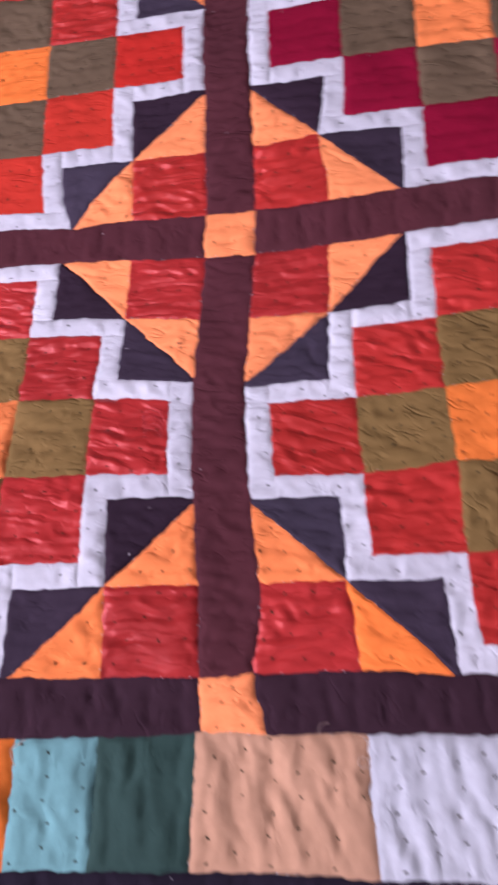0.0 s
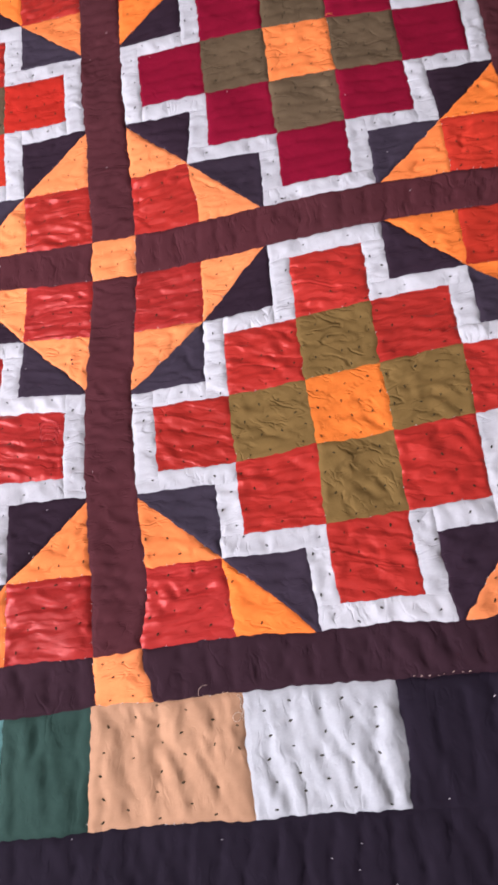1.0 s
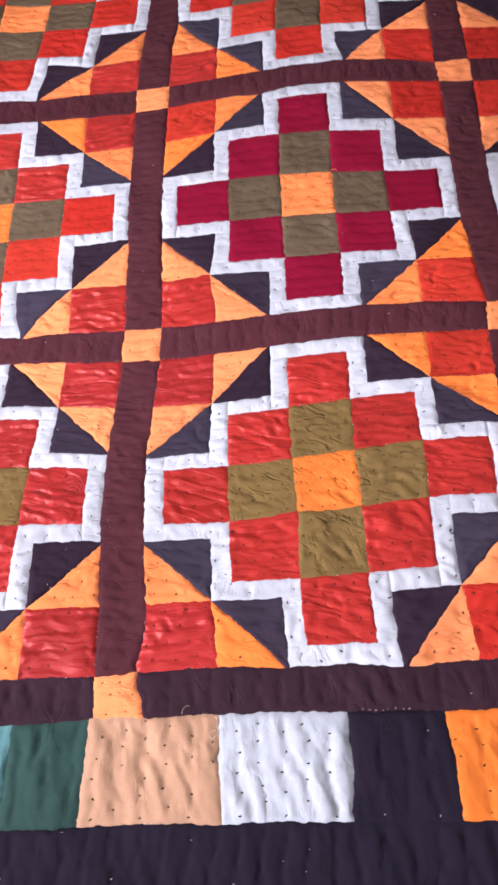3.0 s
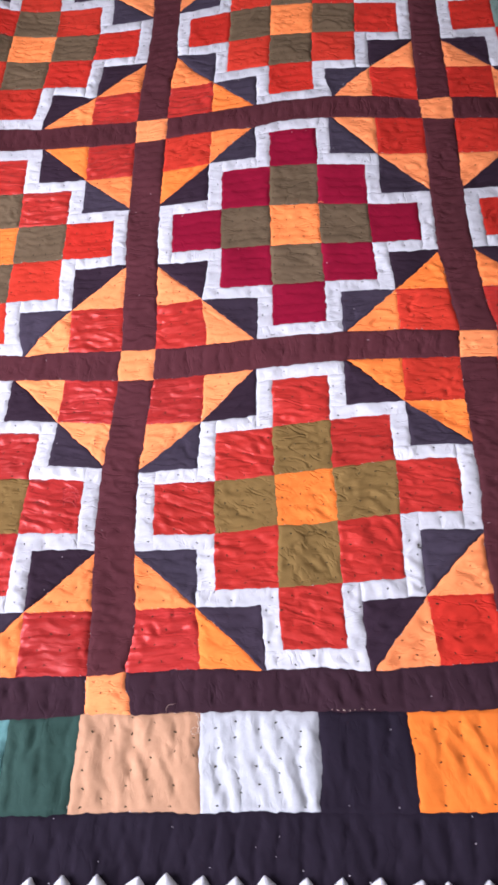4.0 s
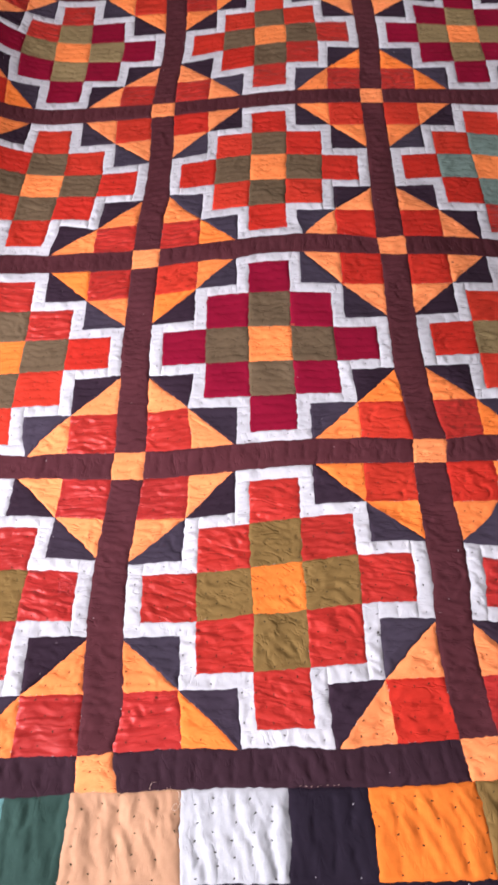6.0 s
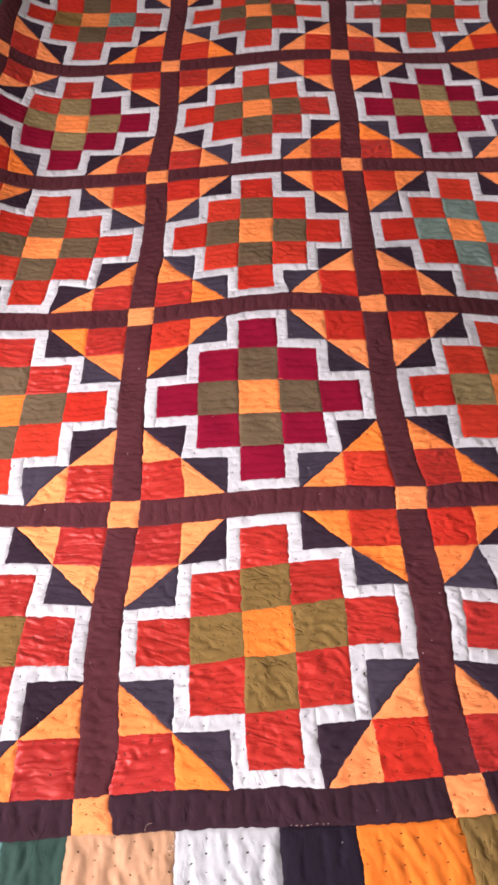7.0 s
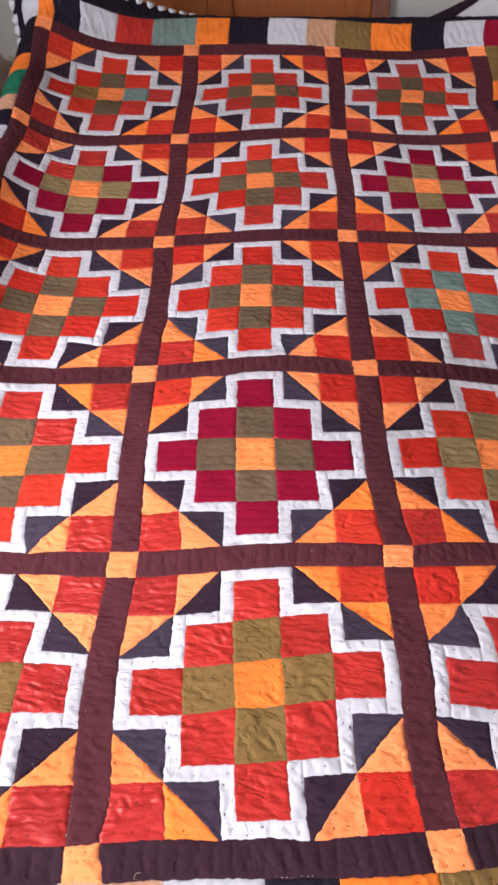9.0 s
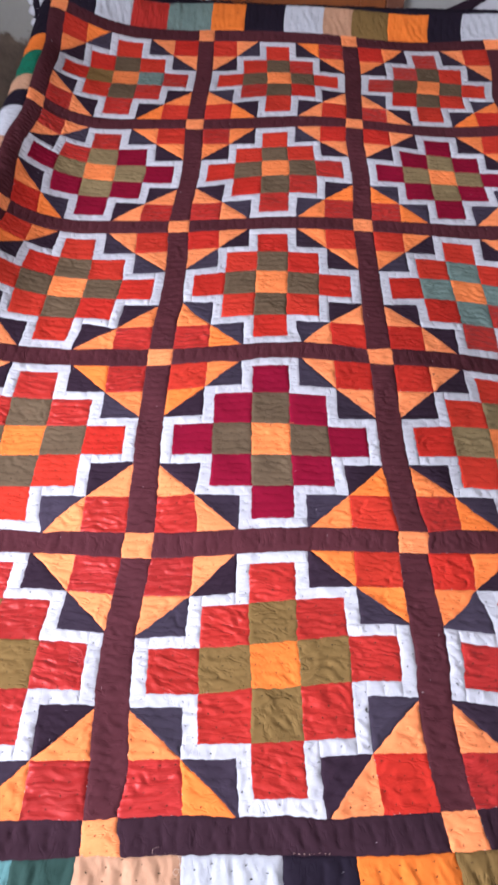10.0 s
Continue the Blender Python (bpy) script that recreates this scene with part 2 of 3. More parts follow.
def wooden_door():
    """Double panelled door in a darker frame, set in the far wall."""
    door = tagged(new("door_1"), "closed varnished reddish-brown wooden double door behind the bed", "door", kind="structure")
    y = Y1 - 0.02
    for a, b in ((DX0, DX0 + 0.065), (DX1 - 0.065, DX1)):
        part("jamb", box("jamb", M["jamb"], a, y - 0.03, 0.0, b, Y1 + 0.1, DZ), door, "darker wooden door jamb")
    part("lintel", box("lintel", M["jamb"], DX0 + 0.065, y - 0.03, DZ - 0.085, DX1 - 0.065, Y1 + 0.1, DZ), door, "darker wooden lintel")
    lo, hi = DX0 + 0.066, DX1 - 0.066
    mid = (lo + hi) / 2
    for a, b in ((lo, mid - 0.0007), (mid + 0.0007, hi)):
        leaf = part("leaf", box("leaf", M["door"], a, y + 0.012, 0.01, b, y + 0.04, DZ - 0.09), door)
        st = 0.095
        for c, d in ((a, a + st), (b - st, b)):
            part("stile", box("stile", M["door"], c, y - 0.006, 0.01, d, y + 0.012, DZ - 0.09), leaf)
        for z in (0.01, 0.62, 1.25, DZ - 0.09 - st):
            part("rail", box("rail", M["door"], a + st, y - 0.005, z, b - st, y + 0.012, z + st), leaf)
    return door


wooden_door()

# ---- the quilt's drape ----
P, W, PATCH, STRIP, BLUNT = 0.42, 0.0225, 0.0673, 0.0192, 0.0045
HALF_U, V_NEAR, V_FAR = 0.6525, -0.0225, 2.1225
BORDER, HEM = 0.09, 0.080

# sag and lie of the cloth: power of the width, power of the length, metres (x, y, z)
DRAPE = [
    (0, 0, (-0.0006, -0.0136, 0.0001)),
    (0, 1, (0.0052, 0.0295, -0.0254)),
    (0, 2, (0.0354, 0.0089, 0.0201)),
    (0, 3, (0.0410, -0.1855, 0.2481)),
    (0, 4, (-0.0460, 0.0701, 0.0714)),
    (0, 5, (-0.0953, 0.1836, -0.3306)),
    (0, 6, (0.0418, -0.0543, -0.0821)),
    (0, 7, (0.0932, -0.0163, 0.0754)),
    (1, 0, (0.0077, -0.0122, -0.0336)),
    (1, 1, (0.0544, -0.0524, 0.0742)),
    (1, 2, (0.0223, -0.1488, 0.1977)),
    (1, 3, (-0.3422, 0.0379, -0.3686)),
    (1, 4, (-0.0392, 0.1812, -0.2160)),
    (1, 5, (0.4258, -0.0484, 0.3690)),
    (2, 0, (-0.0242, 0.0130, -0.0669)),
    (2, 1, (-0.0124, -0.0317, 0.0718)),
    (2, 2, (0.0028, -0.0368, 0.0940)),
    (2, 3, (0.0218, 0.0025, -0.0654)),
    (3, 0, (0.0256, 0.0613, -0.0665)),
    (3, 1, (-0.0258, 0.0716, -0.0041)),
]
# lift towards the long and short edges
LIFT = {
    "L0": (0.1309, 0.0505, 0.1175),
    "L1": (-0.0074, 0.0718, 0.0064),
    "L2": (-0.0801, 0.0237, -0.1199),
    "N0": (0.0725, 0.1365, -0.0351),
    "N1": (0.4278, -0.1845, 0.4307),
    "N2": (0.0368, -0.0140, -0.0755),
    "F0": (-0.1122, -0.0650, 0.2048),
    "F1": (-0.2858, -0.0746, -0.1071),
    "R0": (-0.0145, -0.0484, 0.1012),
    "R1": (0.0335, -0.0621, -0.0389),
}
# uneven hand sewing: slow waves of the seams across and along the cloth
WAVE_U = [-0.0006, -0.0009, -0.0033, 0.0008, 0.0019, -0.0003, -0.0007, -0.0002, -0.0001, -0.0002, 0.0001, -0.0003, 0.0002, -0.0003, 0.0040, -0.0004, 0.0008, 0.0004, -0.0024, -0.0037, -0.0016, 0.0004, 0.0007, 0.0018, 0.0004, 0.0014, -0.0006, 0.0005, 0.0014, 0.0011, -0.0031, -0.0013, 0.0016, -0.0005, -0.0014, -0.0001, -0.0007, -0.0010, 0.0009, -0.0006, -0.0006, 0.0013, -0.0015, -0.0009, 0.0026, -0.0000, 0.0001, 0.0002, -0.0002, -0.0001, -0.0011, 0.0005, 0.0002, -0.0006, -0.0009, 0.0001, 0.0008, 0.0012, -0.0001, 0.0006, -0.0004, -0.0003, -0.0009, 0.0014, 0.0001, 0.0000, 0.0016, -0.0005, -0.0004, 0.0000, -0.0003, -0.0008, 0.0006, -0.0004, 0.0005, 0.0007, 0.0001, -0.0007, -0.0001, -0.0001, -0.0002, 0.0001, -0.0011, 0.0010, 0.0002, 0.0014, 0.0000, 0.0002, -0.0001, -0.0002, -0.0002, 0.0002, 0.0010, 0.0005, 0.0010, 0.0003, -0.0002, -0.0003]
WAVE_V = [0.0001, 0.0050, -0.0054, 0.0002, 0.0001, -0.0028, 0.0029, -0.0009, -0.0006, 0.0005, -0.0005, -0.0003, 0.0005, -0.0006, -0.0008, -0.0009, 0.0064, 0.0024, -0.0015, -0.0000, 0.0006, -0.0005, -0.0002, -0.0001, -0.0020, 0.0010, -0.0014, -0.0006, -0.0025, 0.0050, -0.0065, 0.0028, 0.0013, -0.0026, 0.0019, -0.0011, 0.0021, 0.0001, 0.0011, -0.0017, 0.0021, 0.0009, 0.0030, -0.0003, -0.0031, 0.0007, -0.0001, 0.0002, -0.0003, -0.0019, 0.0004, -0.0001, -0.0006, 0.0011, -0.0000, -0.0010, 0.0014, -0.0025, -0.0005, 0.0021, 0.0016, -0.0008, 0.0001, -0.0004, -0.0005, -0.0002, -0.0001, -0.0005, 0.0015, -0.0022, -0.0010, 0.0006, -0.0032, -0.0018, 0.0015, -0.0001, 0.0013, 0.0015, 0.0021, 0.0001, -0.0005, 0.0017, 0.0011, -0.0003, -0.0027, 0.0010, 0.0014, 0.0021, 0.0001, -0.0002, 0.0005, -0.0010, 0.0017, -0.0028, 0.0011, -0.0009, -0.0010, -0.0003]

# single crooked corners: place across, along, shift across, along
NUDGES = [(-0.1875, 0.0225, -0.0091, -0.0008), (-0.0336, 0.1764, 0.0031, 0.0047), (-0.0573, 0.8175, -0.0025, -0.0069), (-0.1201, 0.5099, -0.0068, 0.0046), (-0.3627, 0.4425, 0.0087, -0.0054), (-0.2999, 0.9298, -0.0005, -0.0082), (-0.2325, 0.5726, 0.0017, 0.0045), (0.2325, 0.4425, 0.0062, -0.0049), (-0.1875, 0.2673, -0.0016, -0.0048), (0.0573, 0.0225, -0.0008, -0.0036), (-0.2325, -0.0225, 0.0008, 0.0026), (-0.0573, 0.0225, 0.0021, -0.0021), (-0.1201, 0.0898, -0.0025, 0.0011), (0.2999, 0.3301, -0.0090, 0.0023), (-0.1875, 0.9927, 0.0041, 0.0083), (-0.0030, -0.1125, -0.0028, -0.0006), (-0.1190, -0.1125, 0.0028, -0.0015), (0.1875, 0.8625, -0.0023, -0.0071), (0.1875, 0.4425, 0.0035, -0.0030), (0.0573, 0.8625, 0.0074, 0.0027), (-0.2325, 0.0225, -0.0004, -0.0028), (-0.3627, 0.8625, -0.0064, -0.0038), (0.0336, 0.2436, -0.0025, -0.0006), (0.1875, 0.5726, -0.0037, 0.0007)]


class Lattice:
    """Smooth random heights over the plane."""

    def __init__(self, seed):
        a = np.random.RandomState(seed).uniform(0, 2 * np.pi, (256, 256))
        self.gx, self.gy = np.cos(a), np.sin(a)

    def __call__(self, x, y):
        xi, yi = np.floor(x).astype(int), np.floor(y).astype(int)
        fx, fy = x - xi, y - yi
        wx, wy = fx ** 3 * (fx * (6 * fx - 15) + 10), fy ** 3 * (fy * (6 * fy - 15) + 10)

        def corner(i, j):
            a, b = (xi + i) & 255, (yi + j) & 255
            return self.gx[a, b] * (fx - i) + self.gy[a, b] * (fy - j)

        low = corner(0, 0) * (1 - wx) + corner(1, 0) * wx
        high = corner(0, 1) * (1 - wx) + corner(1, 1) * wx
        return 1.6 * (low * (1 - wy) + high * wy)


N1, N2, N3, N4, N5 = (Lattice(k) for k in (3, 5, 8, 13, 21))


def lie(u, v):
    U, V = u / 0.63, (v - 1.05) / 1.05
    p = np.stack([u, v, np.full_like(u, 0.5)], -1)
    for a, b, c in DRAPE:
        p = p + (U ** a * V ** b)[..., None] * np.array(c)
    l, n = np.maximum(0, -U - 0.62), np.maximum(0, -V - 0.82)
    f, r = np.maximum(0, V - 0.78), np.maximum(0, U - 0.62)
    basis = {"L0": 4 * l * l, "L1": 4 * l * l * V, "L2": 4 * l * l * V * V, "N0": 9 * n * n, "N1": 9 * n * n * U, "N2": 9 * n * n * U * U,
             "F0": 9 * f * f, "F1": 9 * f * f * U, "R0": 4 * r * r, "R1": 4 * r * r * V}
    for k, c in LIFT.items():
        p = p + basis[k][..., None] * np.array(c)
    p[..., 2] += 0.25 * np.maximum(0, v - 2.115)
    return p


def arc(s, start, end, radius):
    """Run out and rise after a length s that bends from one slope to another."""
    way = np.where(start >= end, 1.0, -1.0)
    total = radius * np.abs(start - end)
    q = np.minimum(s, total)
    a = start - way * q / radius
    rest = np.maximum(0, s - total)
    return way * radius * (np.sin(start) - np.sin(a)) + rest * np.cos(end), way * radius * (np.cos(a) - np.cos(start)) + rest * np.sin(end)


# where the cloth rolls over an edge: limit, radius, last slope
ROLL = {"left": (-0.625, 0.055, radians(-78)), "right": (0.665, 0.5, radians(-20)), "far": (2.205, 0.033, radians(-82)), "near": (-0.15, 0.10, radians(-50))}


def cloth(u, v):
    """The place of the cloth's point u across, v along."""
    u, v = np.asarray(u, float), np.asarray(v, float)
    U, V = np.clip(u / 0.63, -1.05, 1.05), np.clip((v - 1.05) / 1.05, -1.05, 1.05)
    du, dv = np.zeros_like(u), np.zeros_like(u)
    for a in range(7):
        for b in range(14):
            w = np.cos(np.pi * a * (U + 1) / 2) * np.cos(np.pi * b * (V + 1) / 2)
            du, dv = du + WAVE_U[a * 14 + b] * w, dv + WAVE_V[a * 14 + b] * w
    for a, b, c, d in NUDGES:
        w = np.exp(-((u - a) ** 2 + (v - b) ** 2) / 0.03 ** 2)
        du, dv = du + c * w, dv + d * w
    u = u + du + 0.0008 * N1(u * 30 + 7, v * 30) + 0.0011 * N2(u * 80, v * 80 + 3) + 0.0010 * N3(u * 190, v * 190)
    v = v + dv + 0.0008 * N2(u * 30, v * 30 + 9) + 0.0011 * N1(u * 80 + 5, v * 80) + 0.0010 * N4(u * 190, v * 190)
    uc, vc = np.clip(u, ROLL["left"][0], ROLL["right"][0]), np.clip(v, ROLL["near"][0], ROLL["far"][0] - 0.06 * np.clip((-0.22 - u) / 0.3, 0, 1))
    p = lie(uc, vc)
    h = 0.01
    for side, over, step in (("left", uc - u, (-h, 0)), ("right", u - uc, (h, 0)), ("far", v - vc, (0, h)), ("near", vc - v, (0, -h))):
        if not (over > 1e-9).any():
            continue
        _, radius, end = ROLL[side]
        if side == "far":
            end = radians(72) + (end - radians(72)) * np.clip((u + 0.6) / 0.62, 0, 1)
        if side == "left":
            end = end + radians(15) * np.clip((v - 2.03) / 0.15, 0, 1)
        t = p * 0 + lie(uc, vc) - lie(uc - step[0], vc - step[1])
        flat = t[..., :2] / np.linalg.norm(t[..., :2], axis=-1, keepdims=True)
        slope = np.arctan2(t[..., 2], np.linalg.norm(t[..., :2], axis=-1))
        out, up = arc(np.maximum(over, 0), slope, end if side == "far" else np.minimum(end, slope), radius)
        p[..., :2] += flat * out[..., None]
        p[..., 2] += up
    return p


def normal_of(u, v, h=0.004):
    a = cloth(u, v)
    n = np.cross(cloth(u + h, v) - a, cloth(u, v + h) - a)
    return a, n / np.linalg.norm(n, axis=-1, keepdims=True)


def pucker(u, v, along, strength):
    """Ripples between the rows of hand stitches."""
    a, b = (u, v) if along else (v, u)
    bend = N1(a * 22, b * 22)
    if along:
        fold = N4(a * 21 + 0.9 * bend, b * 74 + 1.2 * N5(a * 26, b * 12))
    else:
        b = b + 0.35 * a
        fold = 1.3 * N4(a * 8 + 0.4 * bend, b * 46 + 0.5 * N5(a * 12, b * 8))
    fine = N3(a * 30 + 0.7 * bend, b * 120 + 0.8 * N2(a * 35, b * 20))
    puffs = np.sqrt(fold * fold + 0.004) - 0.3
    h = 0.0021 * puffs * (0.75 + 0.6 * N2(a * 14, b * 14)) + 0.0006 * (np.sqrt(fine * fine + 0.006) - 0.3)
    kink = N5(u * 12 + 0.7 * bend + 4, v * 44 + 0.9 * N3(u * 15, v * 15))
    kink = 0.0012 * np.exp(-(kink / 0.085) ** 2) * np.clip(0.55 + 1.3 * N1(u * 16, v * 16 + 2), 0, 1.3)
    return h * strength - kink * (np.minimum(strength, 1.5) if along else 0.2) + 0.0026 * N3(u * 9, v * 11) + 0.0014 * N5(u * 22, v * 26)


# ---- the quilt's pieces ----
quilt = tagged(new("patchwork_quilt"), "hand-stitched red, orange and white patchwork quilt spread over the bed", "quilt")
ticks = {"dark": [], "light": []}
rnd = random.Random(4)


def slanted(u, v, slant):
    """Cloth coordinates turned by slant degrees, for creases that run askew."""
    c, n = math.cos(radians(slant)), math.sin(radians(slant))
    return u * c + v * n, v * c - u * n


def stitch_places(q, mat, along, strength, slant):
    """Running stitches in rows over one patch, kept clear of its seams."""
    dark = mat in ("brown", "umber", "navy", "black", "green", "maroon")
    sa, sb = (0.0195, 0.0165) if along else (0.0205, 0.0165)
    found = []
    for i in range(int(np.floor(q[:, 0].min() / sa)), int(np.ceil(q[:, 0].max() / sa)) + 1):
        for j in range(int(np.floor(q[:, 1].min() / sb)), int(np.ceil(q[:, 1].max() / sb)) + 1):
            a = i * sa + (0.5 * sa * (j % 2) if along else 0) + rnd.gauss(0, 0.0016)
            b = j * sb + (0 if along else 0.5 * sb * (i % 2)) + rnd.gauss(0, 0.0012)
            inside, near = True, 9.0
            for c in range(len(q)):
                g, h = q[c], q[(c + 1) % len(q)]
                side = (h[0] - g[0]) * (b - g[1]) - (h[1] - g[1]) * (a - g[0])
                near = min(near, side / np.hypot(*(h - g)))
                if near < 0.0026:
                    inside = False
            if not inside or rnd.random() < 0.05:
                continue
            found.append((a, b))
            if not dark or rnd.random() < (0.16 if mat == "black" else 0.03):
                ticks["light" if dark else "dark"].append((a, b, rnd.gauss(1.5 if along and rnd.random() < 0.75 else 0, 0.45), rnd.uniform(0.0012, 0.0019) * (0.6 if dark else 1), along, strength, near, slant))
    # whip stitches showing along the seams
    if mat in ("red", "crimson", "plainred", "orange", "bright", "amber", "peach"):
        for c in range(len(q)):
            g, h = q[c], q[(c + 1) % len(q)]
            n = int(np.hypot(*(h - g)) / 0.006)
            for k in range(1, n):
                if rnd.random() < 0.17:
                    a, b = g + (h - g) * k / n
                    ticks["light"].append((a, b, rnd.uniform(-1.5, 1.5), rnd.uniform(0.0005, 0.0009), along, strength, 0, slant))
    return found


def piece(name, mat, corners, along=True, strength=1.0, rim=(), label="", slant=0.0):
    """One sewn patch: three or four corners in the cloth's plane; puffed, puckered, sunk at its seams."""
    q = np.array(corners, float)
    size = max(np.ptp(q[:, 0]), np.ptp(q[:, 1]))
    sewn = stitch_places(q, mat, along, strength, slant)
    res = 0.0023 if q[:, 1].mean() < 0.7 else 0.0027 if q[:, 1].mean() < 1.3 else 0.0031
    if len(q) == 4:
        n = max(3, int(round(np.linalg.norm(q[1] - q[0]) / res)))
        m = max(3, int(round(np.linalg.norm(q[3] - q[0]) / res)))
        s, t = [a.ravel() for a in np.meshgrid(np.linspace(0, 1, n + 1), np.linspace(0, 1, m + 1))]
        uv = np.outer((1 - s) * (1 - t), q[0]) + np.outer(s * (1 - t), q[1]) + np.outer(s * t, q[2]) + np.outer((1 - s) * t, q[3])
        k = (np.arange(m)[:, None] * (n + 1) + np.arange(n)[None]).ravel()
        faces = np.stack([k, k + 1, k + n + 2, k + n + 1], 1)
    else:
        n = max(3, int(round(size / res)))
        idx, uv, faces = {}, [], []
        for j in range(n + 1):
            for i in range(n + 1 - j):
                idx[i, j] = len(uv)
                uv.append(q[0] + (q[1] - q[0]) * i / n + (q[2] - q[0]) * j / n)
        for j in range(n):
            for i in range(n - j):
                faces.append((idx[i, j], idx[i + 1, j], idx[i, j + 1]))
                if i + j < n - 1:
                    faces.append((idx[i + 1, j], idx[i + 1, j + 1], idx[i, j + 1]))
        uv = np.array(uv)
    dist = np.full(len(uv), 9.0)
    deep = np.zeros(len(uv))
    for k in range(len(q)):
        a, b = q[k], q[(k + 1) % len(q)]
        e = (b - a) / np.linalg.norm(b - a)
        d = np.abs((uv[:, 0] - a[0]) * e[1] - (uv[:, 1] - a[1]) * e[0])
        dist = np.minimum(dist, d)
        if k in rim:
            deep = np.maximum(deep, np.exp(-(d / 0.004) ** 2))
    puff = 0.0008 * (1 - np.exp(-dist / 0.004)) - 0.0007 * np.exp(-(dist / 0.0014) ** 2)
    u, v = uv[:, 0], uv[:, 1]
    p, nrm = normal_of(u, v)
    dent = np.zeros(len(u))
    for a, b in sewn:
        x, y = (u - a, v - b) if along else (v - b, u - a)
        dent += np.exp(-(x / 0.0075) ** 2 - (y / 0.0029) ** 2)
    lift = puff + (pucker(*slanted(u, v, slant), along, strength) - 0.0015 * dent) * (1 - np.exp(-dist / 0.004)) - 0.008 * deep
    verts = p + nrm * lift[:, None]
    me = mesh_from(name, verts, faces, M[mat])
    flat = np.column_stack(slanted(u, v, slant)) if along else uv[:, ::-1]
    corner = np.zeros(len(me.loops), dtype=np.int32)
    me.loops.foreach_get("vertex_index", corner)
    me.uv_layers.new(name="UVMap").data.foreach_set("uv", flat[corner].ravel())
    return part(name, me, quilt, label)


def rect(name, mat, u0, v0, u1, v1, **more):
    return piece(name, mat, ((u0, v0), (u1, v0), (u1, v1), (u0, v1)), **more)


# colours of each medallion: ring, four arms (far, right, near, left)
RING = {(1, 1): "maroon", (2, 3): "maroon", (0, 0): "crimson", (2, 0): "crimson"}
ARMS = {(1, 0): "olive", (0, 0): "olive", (2, 0): "olive", (2, 1): "khaki", (2, 3): "khaki", (0, 3): "khaki", (2, 2): "teal"}


# corner patches cut from satin: crossing across, crossing along, turn of the patch in its block
GLEAMING = {(1, 0, 2), (1, 0, 3), (1, 1, 0), (1, 1, 1), (1, 1, 2), (1, 1, 3), (1, 2, 0), (1, 2, 2), (1, 2, 3), (1, 3, 2), (1, 3, 3), (1, 4, 1),
            (0, 1, 1), (0, 2, 2), (0, 4, 1), (0, 4, 2), (2, 4, 2), (2, 0, 2), (2, 1, 2), (2, 3, 2), (2, 3, 3), (3, 3, 3), (2, 5, 0)}


